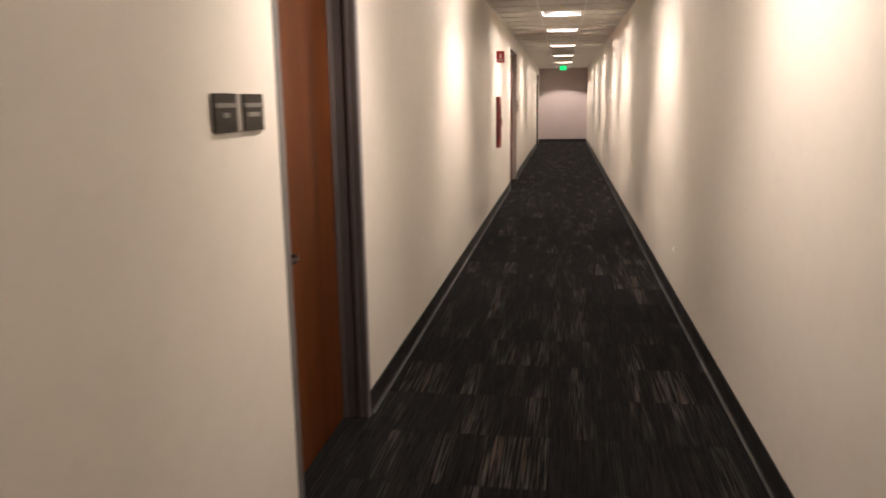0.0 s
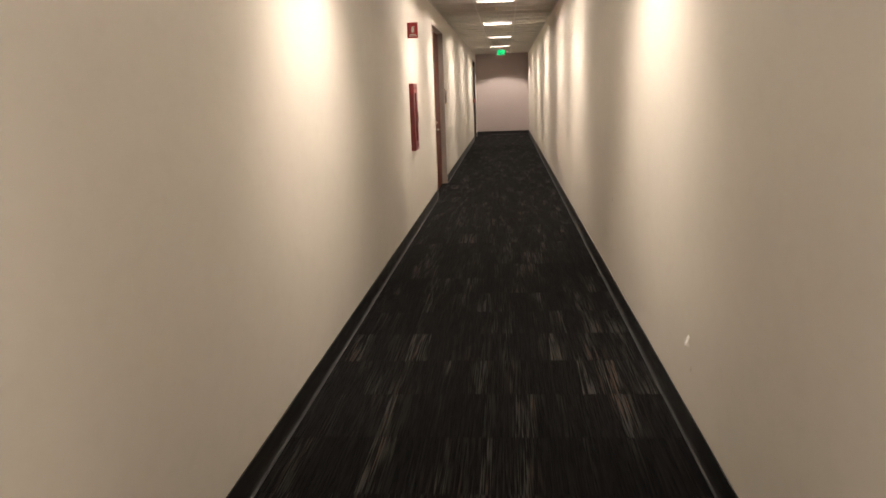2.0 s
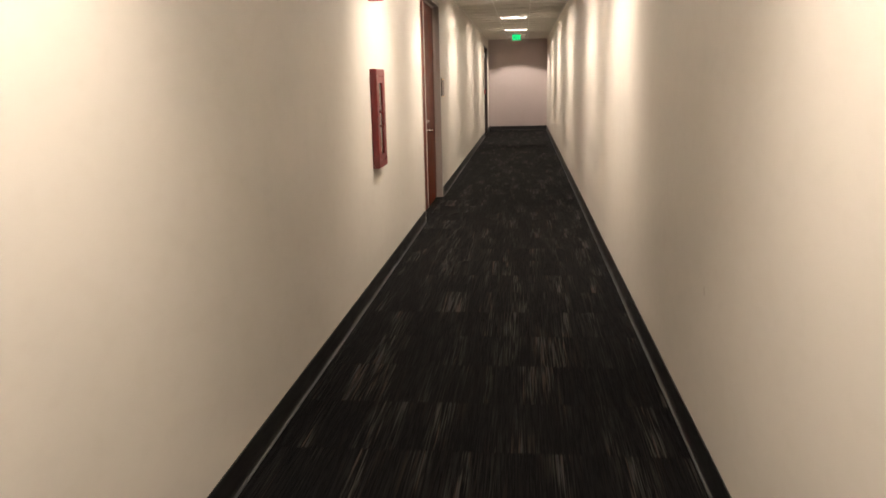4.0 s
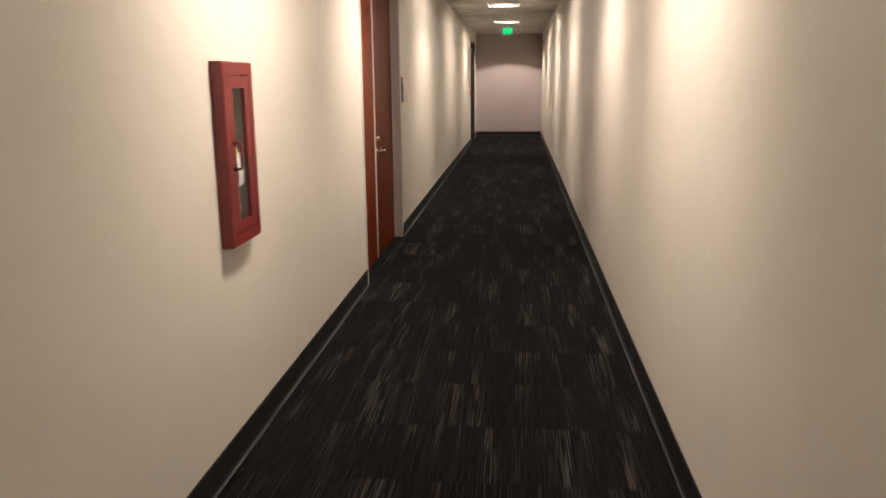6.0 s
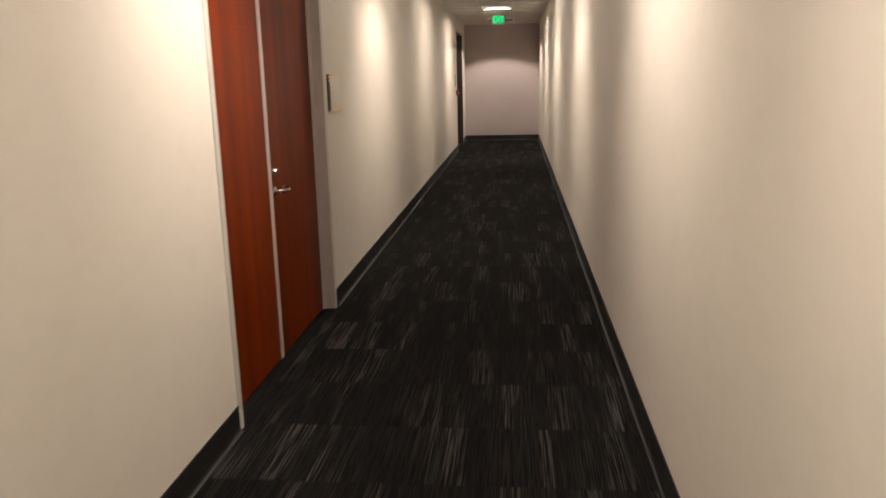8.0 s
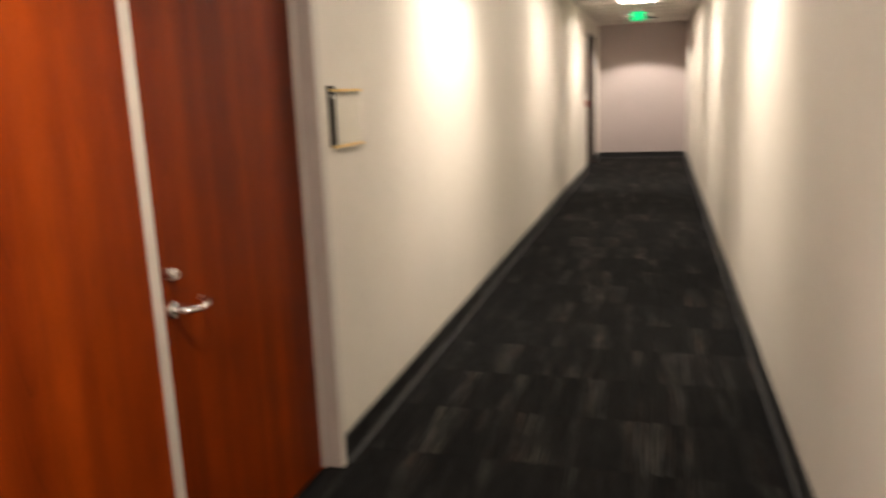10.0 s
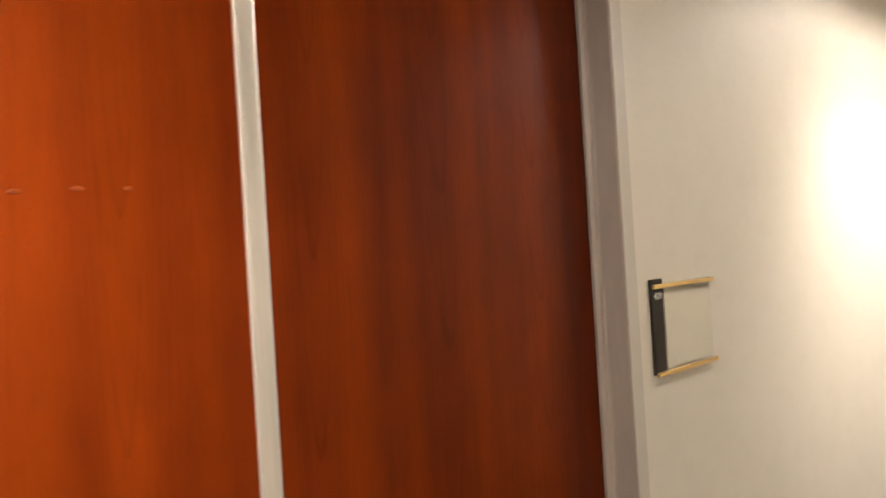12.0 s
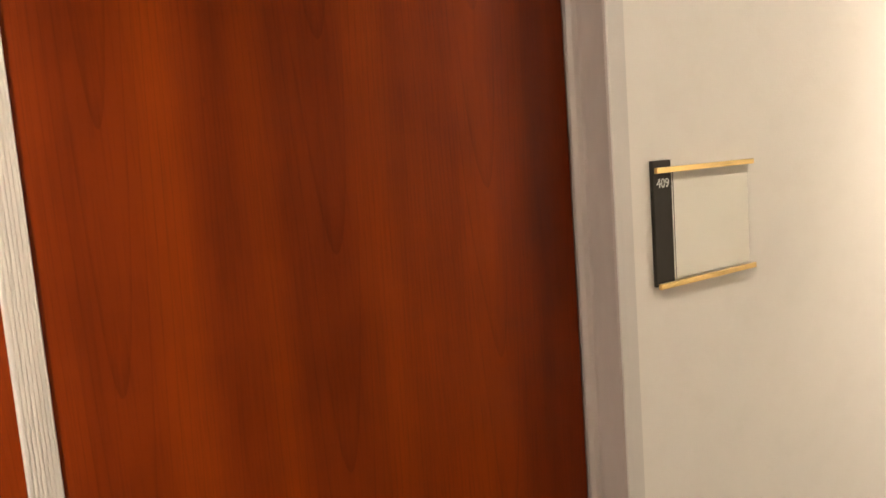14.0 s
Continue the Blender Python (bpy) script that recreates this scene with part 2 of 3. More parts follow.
def carpet():
    """Charcoal loop pile with dashed stripes along the corridor; each tile's halves differ."""
    m = CARPET
    tc = node(m, "ShaderNodeTexCoord")
    info = node(m, "ShaderNodeObjectInfo")
    seed = m.node_tree.nodes.new("ShaderNodeMath")
    seed.operation = "MULTIPLY"
    seed.inputs[1].default_value = 91.0
    join(m, info, "Random", seed, 0)

    def stripes(scale, size, detail):
        mp = node(m, "ShaderNodeMapping")
        mp.inputs["Scale"].default_value = scale
        join(m, tc, "Object", mp, "Vector")
        n = m.node_tree.nodes.new("ShaderNodeTexNoise")
        n.noise_dimensions = "4D"
        n.inputs["Scale"].default_value = size
        n.inputs["Detail"].default_value = detail
        join(m, mp, "Vector", n, "Vector")
        join(m, seed, 0, n, "W")
        return n

    yarn = stripes((150, 3.0, 1), 1.0, 3.0)
    thin = stripes((260, 9, 1), 1.0, 2.0)
    patch = stripes((6.5, 0.5, 1), 1.0, 1.5)
    hue = stripes((40, 2.0, 1), 1.0, 1.0)
    pile = stripes((420, 420, 1), 1.0, 2.0)
    light = ramp(m, yarn, "Fac", [(0.46, (0, 0, 0)), (0.62, (1, 1, 1))])
    where = ramp(m, patch, "Fac", [(0.46, (0.13, 0.13, 0.13)), (0.54, (0.36, 0.36, 0.36)), (0.61, (1, 1, 1))])
    colour = ramp(m, hue, "Fac", [(0.40, (0.060, 0.056, 0.045)), (0.52, (0.046, 0.046, 0.045)), (0.64, (0.070, 0.050, 0.038))])
    ground = ramp(m, thin, "Fac", [(0.35, (0.0018, 0.0018, 0.0018)), (0.65, (0.0078, 0.0077, 0.0078))])
    tint = m.node_tree.nodes.new("ShaderNodeMath")
    tint.operation = "MULTIPLY_ADD"
    tint.inputs[1].default_value, tint.inputs[2].default_value = 0.3, 0.85
    join(m, info, "Random", tint, 0)
    amount = mix(m, "MULTIPLY", 1.0, (light, "Color"), (where, "Color"))
    c = mix(m, "MIX", (amount, 2), (ground, "Color"), (colour, "Color"))
    d = mix(m, "MULTIPLY", 1.0, (c, 2), (tint, 0))
    fuzz = ramp(m, pile, "Fac", [(0.3, (0.7, 0.7, 0.7)), (0.7, (1.25, 1.25, 1.25))])
    e = mix(m, "MULTIPLY", 1.0, (d, 2), (fuzz, "Color"))
    base(m, e)
    bump(m, pile, "Fac", 0.6, 0.003)


carpet()


# ---- mesh helpers ----
def mesh_of(name, bm, mats, smooth=False):
    bmesh.ops.recalc_face_normals(bm, faces=bm.faces)
    me = bpy.data.meshes.new(name)
    bm.to_mesh(me)
    bm.free()
    for m in mats if isinstance(mats, (list, tuple)) else [mats]:
        me.materials.append(m)
    if smooth:
        for p in me.polygons:
            p.use_smooth = True
        me.set_sharp_from_angle(angle=radians(35))
    return me


def part(name, bm, mat, parent=None, label="", smooth=False):
    ob = new(name, mesh_of(name, bm, mat, smooth))
    ob.parent = parent
    return tagged(ob, label)


def thing(name, at, label, category, group="", kind=""):
    ob = new(name)
    ob.matrix_world = pose(*at)
    ob.empty_display_size = 0.1
    return tagged(ob, label, category, group, kind)


def add_box(bm, lo, hi, bevel=0.0, segments=2, mat=0):
    t = bmesh.new()
    bmesh.ops.create_cube(t, size=1)
    for v in t.verts:
        v.co = [(a + b) / 2 + c * (b - a) for a, b, c in zip(lo, hi, v.co)]
    if bevel:
        bmesh.ops.bevel(t, geom=list(t.edges), offset=bevel, segments=segments, affect="EDGES", profile=0.5)
    vs = [bm.verts.new(v.co) for v in t.verts]
    t.verts.index_update()
    for f in t.faces:
        g = bm.faces.new([vs[v.index] for v in f.verts])
        g.material_index = mat
    t.free()
    return bm


def block(lo, hi, bevel=0.0, segments=2):
    return add_box(bmesh.new(), lo, hi, bevel, segments)


def add_tube(bm, path, radii, sides=16, caps=True):
    """A round tube along a path of points; radii: one number or one for each point."""
    pts = [Vector(p) for p in path]
    rad = radii if isinstance(radii, (list, tuple)) else [radii] * len(pts)
    rings, up = [], None
    for i, p in enumerate(pts):
        d = (pts[min(i + 1, len(pts) - 1)] - pts[max(i - 1, 0)]).normalized()
        if up is None:
            up = d.orthogonal().normalized()
        up = (up - d * up.dot(d)).normalized()
        side = d.cross(up)
        rings.append([bm.verts.new(p + (up * math.cos(a) + side * math.sin(a)) * rad[i])
                      for a in (2 * math.pi * k / sides for k in range(sides))])
    for a, b in zip(rings, rings[1:]):
        for k in range(sides):
            bm.faces.new((a[k], a[(k + 1) % sides], b[(k + 1) % sides], b[k]))
    if caps:
        bm.faces.new(rings[0])
        bm.faces.new(rings[-1])
    return bm


def tube(path, radii, sides=16):
    return add_tube(bmesh.new(), path, radii, sides)


def extruded(profile, start, end, axis):
    """A closed profile, given in the other two axes, pulled along one axis."""
    bm = bmesh.new()
    ends = []
    for s in (start, end):
        row = []
        for a, b in profile:
            co = {"x": (s, a, b), "y": (a, s, b), "z": (a, b, s)}[axis]
            row.append(bm.verts.new(co))
        ends.append(row)
    n = len(profile)
    for k in range(n):
        bm.faces.new((ends[0][k], ends[0][(k + 1) % n], ends[1][(k + 1) % n], ends[1][k]))
    bm.faces.new(ends[0])
    bm.faces.new(ends[1])
    return bm


def slab_with_holes(x0, x1, ys, zs, solid):
    """A wall between x0 and x1 on a grid of ys and zs; solid(y, z) says where it stands."""
    bm = bmesh.new()
    cache = {}

    def vert(*co):
        key = tuple(round(c, 5) for c in co)
        if key not in cache:
            cache[key] = bm.verts.new(co)
        return cache[key]

    def full(i, j):
        if not (0 <= i < len(ys) - 1 and 0 <= j < len(zs) - 1):
            return False
        return solid((ys[i] + ys[i + 1]) / 2, (zs[j] + zs[j + 1]) / 2)

    for i in range(len(ys) - 1):
        for j in range(len(zs) - 1):
            if not full(i, j):
                continue
            a, b, c, d = ys[i], ys[i + 1], zs[j], zs[j + 1]
            for x in (x0, x1):
                bm.faces.new([vert(x, *q) for q in ((a, c), (b, c), (b, d), (a, d))])
            for di, dj, p, q in ((-1, 0, (a, c), (a, d)), (1, 0, (b, c), (b, d)), (0, -1, (a, c), (b, c)), (0, 1, (a, d), (b, d))):
                if not full(i + di, j + dj):
                    bm.faces.new([vert(x0, *p), vert(x0, *q), vert(x1, *q), vert(x1, *p)])
    return bm


def lettering(name, text, size, depth, mat, parent, matrix, label=""):
    cu = bpy.data.curves.new(name, "FONT")
    cu.body, cu.size, cu.extrude, cu.align_x, cu.align_y = text, size, depth, "CENTER", "CENTER"
    tmp = bpy.data.objects.new(name, cu)
    me = bpy.data.meshes.new_from_object(tmp)
    bpy.data.objects.remove(tmp)
    me.materials.append(mat)
    ob = new(name, me)
    ob.parent = parent
    ob.matrix_local = matrix
    return tagged(ob, label)


# ---- structure ----
# doors in the wall on the -x side: (first y, last y, top) of each rough opening
DOOR_A = (1.185, 2.195, 2.53)
DOOR_B = (12.50, 14.37, 2.53)
DOOR_C = (25.85, 27.60, 2.53)
NICHE = (9.710, 9.900, 0.985, 1.595)


def solid_left(y, z):
    for a, b, top in (DOOR_A, DOOR_B, DOOR_C):
        if a < y < b and z < top:
            return False
    return not (NICHE[0] < y < NICHE[1] and NICHE[2] < z < NICHE[3])


wall_west = part("wall_west", slab_with_holes(
    -HALF - THICK, -HALF,
    [Y0 - 0.2, *DOOR_A[:2], *NICHE[:2], *DOOR_B[:2], *DOOR_C[:2], Y1],
    [-0.1, 0.0, NICHE[2], NICHE[3], 2.53, CEIL + 0.2], solid_left), WALL)
tagged(wall_west, "cream painted drywall with three door openings", "wall", kind="structure")
wall_east = part("wall_east", block((HALF, Y0 - 0.2, -0.1), (HALF + THICK, Y1, CEIL + 0.2)), WALL)
tagged(wall_east, "cream painted drywall with light scuffs", "wall", kind="structure")
wall_north = part("wall_north", block((-HALF - THICK, Y1, -0.1), (HALF + THICK, Y1 + 0.2, CEIL + 0.2)), ACCENT)
tagged(wall_north, "mauve grey painted wall closing the corridor", "wall", kind="structure")
# unseen wall, added to shut the corridor behind the start
wall_south = part("wall_south", block((-HALF, Y0 - 0.2, -0.1), (HALF, Y0, CEIL + 0.2)), WALL)
tagged(wall_south, "plain cream wall, unseen, added to close the corridor", "wall", kind="structure")

for k, (x, y, z, w, h, mat) in enumerate((
        (HALF, 4.585, 0.448, 0.030, 0.045, CHIP), (HALF, 4.600, 0.421, 0.008, 0.014, CHIP),
        (HALF, 4.55, 0.328, 0.008, 0.030, SCRATCH), (HALF, 7.075, 0.718, 0.004, 0.04, SCRATCH))):
    rng = random.Random(k)
    bm = bmesh.new()
    ring = []
    for i in range(9):
        a = 2 * math.pi * i / 9
        r = 0.5 * rng.uniform(0.6, 1.1)
        ring.append(bm.verts.new((x - 0.0015, y + math.cos(a) * w * r + math.sin(a) * w * 0.3, z + math.sin(a) * h * r)))
    f = bm.faces.new(ring)
    ext = bmesh.ops.extrude_face_region(bm, geom=[f])
    for v in ext["geom"]:
        if isinstance(v, bmesh.types.BMVert):
            v.co.x += 0.003
    if mat is CHIP:     # a flake of paint that hangs loose at its lower edge
        for v in bm.verts:
            v.co.x -= 0.55 * (z + h / 2 - v.co.z)
    part("paint_chip", bm, mat, wall_east, "small pale chip in the paint")

# ceiling: lay-in tiles and grid in one mesh, with gaps for the recessed lamps
k = 0
while CELL0 + ROW * k > Y0 + 0.3:
    k -= 1
bm = bmesh.new()
lines_x = (-HALF, -0.305, 0.305, HALF)
rows = []
while CELL0 + ROW * k < Y1:
    rows.append((k, max(CELL0 + ROW * k, Y0), min(CELL0 + ROW * (k + 1), Y1)))
    k += 1
for k, a, b in rows:
    for c in range(3):
        if c == 1 and k in TROFFER_CELLS:
            continue
        add_box(bm, (lines_x[c] + 0.008, a + 0.008, CEIL + 0.006), (lines_x[c + 1] - 0.008, b - 0.008, CEIL + 0.02), 0.003, 1)
    if a > Y0:
        add_box(bm, (-HALF, a - 0.012, CEIL - 0.002), (HALF, a + 0.012, CEIL + 0.006), mat=1)
for x in (-0.305, 0.305):
    add_box(bm, (x - 0.012, Y0, CEIL - 0.004), (x + 0.012, Y1, CEIL + 0.005), mat=1)
for s in (-1, 1):
    add_box(bm, (min(s * HALF, s * (HALF - 0.022)), Y0, CEIL - 0.003), (max(s * HALF, s * (HALF - 0.022)), Y1, CEIL + 0.0055), mat=1)
add_box(bm, (-HALF, Y0, CEIL + 0.16), (HALF, Y1, CEIL + 0.2))
ceiling = part("ceiling", bm, [TILE, GRID])
tagged(ceiling, "off-white mineral tiles in a suspended grid", "ceiling", kind="structure")

# rubber cove base: thin upright with a flared toe
COVE = [(0.0, 0.127), (0.004, 0.127), (0.0055, 0.124), (0.0055, 0.03), (0.007, 0.018), (0.011, 0.008), (0.018, 0.003), (0.018, 0.0), (0.0, 0.0)]
TOE_PROFILE = [(0.0145, 0.0062), (0.0160, 0.0054), (0.0182, 0.004), (0.0190, 0.0), (0.0147, 0.0)]


def cove_run(axis, wall, sign, a, b):
    prof = [(wall + sign * p, q) for p, q in COVE]
    ob = part("baseboard", extruded(prof, a, b, axis), RUBBER)
    tagged(ob, "black rubber cove base along the wall", "baseboard", kind="structure")
    prof = [(wall + sign * p, q) for p, q in TOE_PROFILE]
    part("toe", extruded(prof, a, b, axis), TOE, ob, "paler grey toe of the cove base")


for a, b in ((Y0, DOOR_A[0] - 0.032), (DOOR_A[1] + 0.032, DOOR_B[0] - 0.032), (DOOR_B[1] + 0.032, DOOR_C[0] - 0.032), (DOOR_C[1] + 0.032, Y1)):
    cove_run("y", -HALF, 1, a, b)
cove_run("y", HALF, -1, Y0, Y1)
cove_run("x", Y1, -1, -HALF + 0.006, HALF - 0.006)
cove_run("x", Y0, 1, -HALF + 0.006, HALF - 0.006)


# ---- doors ----
def jamb_profile(sign, y_clear, y_outer, leaf_x):
    """Hollow-metal jamb seen from above: face, rounded nose, reveal, step, back. sign: the way from the opening to the wall."""
    s = sign
    front = -HALF - 0.0005
    step = leaf_x + 0.014
    return [(-HALF - 0.001 + 0.001, y_outer), (front - 0.001, y_outer), (front, y_outer - s * 0.001), (front, y_clear + s * 0.004),
            (front - 0.001, y_clear + s * 0.0035), (front - 0.004, y_clear + s * 0.002), (front - 0.012, y_clear + s * 0.002),
            (step + 0.006, y_clear + s * 0.002), (step, y_clear), (step - 0.004, y_clear - s * 0.010), (step - 0.012, y_clear - s * 0.016),
            (leaf_x - 0.05, y_clear - s * 0.016), (leaf_x - 0.05, y_outer - s * 0.035), (-HALF, y_outer - s * 0.035)]


def door_frame(parent, opening, leaf_x, mat, face):
    a, b, top = opening
    lo, hi = a + 0.02, b - 0.02
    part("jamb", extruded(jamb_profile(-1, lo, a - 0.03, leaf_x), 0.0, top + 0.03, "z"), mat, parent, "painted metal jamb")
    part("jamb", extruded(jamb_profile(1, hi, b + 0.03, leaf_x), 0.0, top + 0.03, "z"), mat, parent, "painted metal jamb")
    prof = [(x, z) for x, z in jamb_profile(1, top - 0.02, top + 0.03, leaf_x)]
    part("head", extruded(prof, lo, hi, "y"), mat, parent, "painted metal door head")
    # faces take the lighter, lit copy of the jamb's enamel
    x0, x1 = -HALF, -HALF + 0.004
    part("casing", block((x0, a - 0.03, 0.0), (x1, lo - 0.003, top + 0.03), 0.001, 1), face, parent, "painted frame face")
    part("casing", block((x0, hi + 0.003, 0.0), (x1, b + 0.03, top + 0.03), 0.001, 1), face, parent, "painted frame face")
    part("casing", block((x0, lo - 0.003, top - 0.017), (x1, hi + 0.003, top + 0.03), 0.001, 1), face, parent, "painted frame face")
    return lo, hi, top - 0.02


def lever_set(parent, x, y, z, away, mat, label):
    """Round rose and a bent lever that returns towards the door. away: +1 or -1 along y."""
    part("rose", tube([(x, y, z), (x + 0.006, y, z), (x + 0.010, y, z)], [0.027, 0.027, 0.023], 24), mat, parent, label, True)
    path = [(x + 0.008, y, z), (x + 0.030, y, z), (x + 0.046, y + away * 0.004, z), (x + 0.055, y + away * 0.016, z - 0.001),
            (x + 0.060, y + away * 0.045, z - 0.004), (x + 0.061, y + away * 0.070, z - 0.005), (x + 0.057, y + away * 0.094, z - 0.002),
            (x + 0.046, y + away * 0.112, z + 0.003), (x + 0.028, y + away * 0.120, z + 0.006), (x + 0.014, y + away * 0.119, z + 0.006)]
    part("lever", tube(path, [0.012, 0.011, 0.0105, 0.010, 0.0095, 0.0095, 0.010, 0.010, 0.0095, 0.008], 16), mat, parent, label, True)


def leaf(parent, x, y0, y1, top, mat, label):
    return part("leaf", block((x - 0.045, y0, 0.008), (x, y1, top - 0.004), 0.0025), mat, parent, label)


# single door near the start
door_1 = thing("door_1", (0, 0, 0), "closed cherry veneer door in a taupe metal frame", "door", kind="structure")
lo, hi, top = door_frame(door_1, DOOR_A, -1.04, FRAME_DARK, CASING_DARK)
leaf(door_1, -1.04, lo + 0.019, hi - 0.019, top - 0.016, CHERRY_C, "cherry veneer leaf")
for y in (lo - 0.002, hi + 0.002):
    part("door_stop", block((-0.964, min(y, y + (0.012 if y < 1.6 else -0.012)), 0.0), (-0.946, max(y, y + (0.012 if y < 1.6 else -0.012)), top - 0.002), 0.003), FRAME_DARK, door_1, "raised bead along the jamb")
lever_set(door_1, -1.04, lo + 0.15, 0.985, 1, BRONZE, "dark bronze door lever")

# pair of tall leaves with a fluted cover strip between them
door_2 = thing("door_2", (0, 0, 0), "pair of tall closed cherry veneer doors with aluminium strip", "double door", kind="structure")
LEAF_X = -0.995
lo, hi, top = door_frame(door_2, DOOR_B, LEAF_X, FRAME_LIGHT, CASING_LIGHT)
leaf(door_2, LEAF_X, lo + 0.019, 13.376, top - 0.016, CHERRY_A, "fixed cherry veneer leaf with small bruises")
active = leaf(door_2, LEAF_X, 13.384, hi - 0.024, top - 0.016, CHERRY_B, "cherry veneer leaf with lever and lock")
# the cover strip: flat bar with shallow flutes
S0, S1 = 13.361, 13.400
flutes = [(LEAF_X, S0), (LEAF_X + 0.006, S0), (LEAF_X + 0.0075, S0 + 0.0015)]
n = 7
for i in range(n):
    c0 = S0 + 0.003 + (S1 - S0 - 0.006) * i / n
    w = (S1 - S0 - 0.006) / n
    flutes += [(LEAF_X + 0.008, c0), (LEAF_X + 0.008, c0 + w * 0.62), (LEAF_X + 0.0062, c0 + w * 0.70), (LEAF_X + 0.0062, c0 + w * 0.92)]
flutes += [(LEAF_X + 0.0075, S1 - 0.0015), (LEAF_X + 0.006, S1), (LEAF_X, S1)]
part("cover_strip", extruded(flutes, 0.010, top - 0.022, "z"), ALU, door_2, "fluted brushed aluminium strip")
lever_set(door_2, LEAF_X, 13.446, 0.968, 1, NICKEL, "satin nickel door lever")
lock = part("lock_cylinder", tube([(LEAF_X, 13.446, 1.078), (LEAF_X + 0.016, 13.446, 1.078), (LEAF_X + 0.026, 13.446, 1.078), (LEAF_X + 0.028, 13.446, 1.078)],
            [0.020, 0.0185, 0.0165, 0.0150], 28), NICKEL, door_2, "satin nickel lock cylinder", True)
part("keyway", block((LEAF_X + 0.0275, 13.4445, 1.070), (LEAF_X + 0.0286, 13.4475, 1.086), 0.0005, 1), BAFFLE, lock, "dark keyway")
for y, z, w in ((13.025, 1.824, 0.009), (13.105, 1.829, 0.010), (13.176, 1.830, 0.006)):
    bm = bmesh.new()
    bmesh.ops.create_uvsphere(bm, u_segments=12, v_segments=8, radius=1)
    for v in bm.verts:
        v.co = (LEAF_X + v.co.x * 0.0010, y + v.co.y * w, z + v.co.z * 0.004)
    part("bruise", bm, DENT, door_2, "small shiny bruise in the veneer", True)

# door at the far end of the same wall
door_3 = thing("door_3", (0, 0, 0), "closed dark wood door in a grey metal frame", "door", kind="structure")
lo, hi, top = door_frame(door_3, DOOR_C, -1.05, FRAME_DARK, CASING_LIGHT)
leaf(door_3, -1.05, lo + 0.019, hi - 0.019, top - 0.016, CHERRY_B, "dark cherry veneer leaf")
lever_set(door_3, -1.05, lo + 0.09, 0.98, 1, NICKEL, "satin nickel door lever")


# ---- ceiling lamps ----
def troffer(y, lens=True):
    """A recessed two-foot lamp: white rim, sloped mirror sides, added fill lens deep inside."""
    t = thing("ceiling_light", (0, y, CEIL), "lit recessed square ceiling lamp with two bulbs", "ceiling light", "recessed corridor lamps")
    h, d = 0.293, 0.142
    bm = bmesh.new()
    for lo, hi in (((-h, -ROW / 2 + 0.012, -0.003), (h, -ROW / 2 + 0.04, 0.012)), ((-h, ROW / 2 - 0.04, -0.003), (h, ROW / 2 - 0.012, 0.012)),
                   ((-h, -ROW / 2 + 0.04, -0.003), (-h + 0.025, ROW / 2 - 0.04, 0.012)), ((h - 0.025, -ROW / 2 + 0.04, -0.003), (h, ROW / 2 - 0.04, 0.012))):
        add_box(bm, lo, hi, 0.0015, 1)
    part("frame", bm, GRID, t, "white metal rim")
    bm = bmesh.new()
    a, b = h - 0.02, ROW / 2 - 0.035
    low = [bm.verts.new((sx * a, sy * b, 0.006)) for sx, sy in ((-1, -1), (1, -1), (1, 1), (-1, 1))]
    mid = [bm.verts.new((sx * (a - 0.006), sy * (b - 0.006), d * 0.55)) for sx, sy in ((-1, -1), (1, -1), (1, 1), (-1, 1))]
    top = [bm.verts.new((sx * (a - 0.03), sy * (b - 0.03), d)) for sx, sy in ((-1, -1), (1, -1), (1, 1), (-1, 1))]
    for r0, r1 in ((low, mid), (mid, top)):
        for i in range(4):
            bm.faces.new((r0[i], r0[(i + 1) % 4], r1[(i + 1) % 4], r1[i]))
    bm.faces.new(top)
    part("reflector", bm, REFLECTOR, t, "semi-specular aluminium reflector")
    # lens between the bulbs, kept to add ambient light
    if lens:
        part("fill_diffuser", block((-0.075, -0.075, 0.072), (0.075, 0.075, 0.110), 0.010), LENS, t, "glowing lens, added for fill light")
    for s in (-1, 1):
        x, z = s * (LAMP_X - 0.016), LAMP_UP + 0.019
        part("bulb", tube([(x - s * 0.012, 0, z + 0.004), (x - s * 0.004, 0, z + 0.002), (x + s * 0.002, 0, z - 0.002)], [0.012, 0.022, 0.022], 18), BULB, t, "lit reflector bulb", True)
    return t


first = troffer(troffer_y(TROFFER_CELLS[0]))
for k in TROFFER_CELLS[1:-1]:
    copy_thing(first, pose(0, troffer_y(k), CEIL))
troffer(troffer_y(TROFFER_CELLS[-1]), False)


def sprinkler(y):
    t = thing("sprinkler", (0, y, CEIL), "small pendent sprinkler head under the ceiling", "sprinkler", "sprinklers along the ceiling")
    part("escutcheon", tube([(0, 0, 0.004), (0, 0, -0.006), (0, 0, -0.012)], [0.034, 0.034, 0.016], 20), GRID, t, "white cover ring", True)
    part("stem", tube([(0, 0, -0.012), (0, 0, -0.03), (0, 0, -0.045)], [0.009, 0.007, 0.004], 12), BRASS, t, "brass stem", True)
    part("deflector", tube([(0, 0, -0.045), (0, 0, -0.048)], [0.014, 0.014], 14), BRASS, t, "brass deflector")
    return t


first = sprinkler(8.9)
for y in (13.4, 21.9):
    copy_thing(first, pose(0.0, y, CEIL))

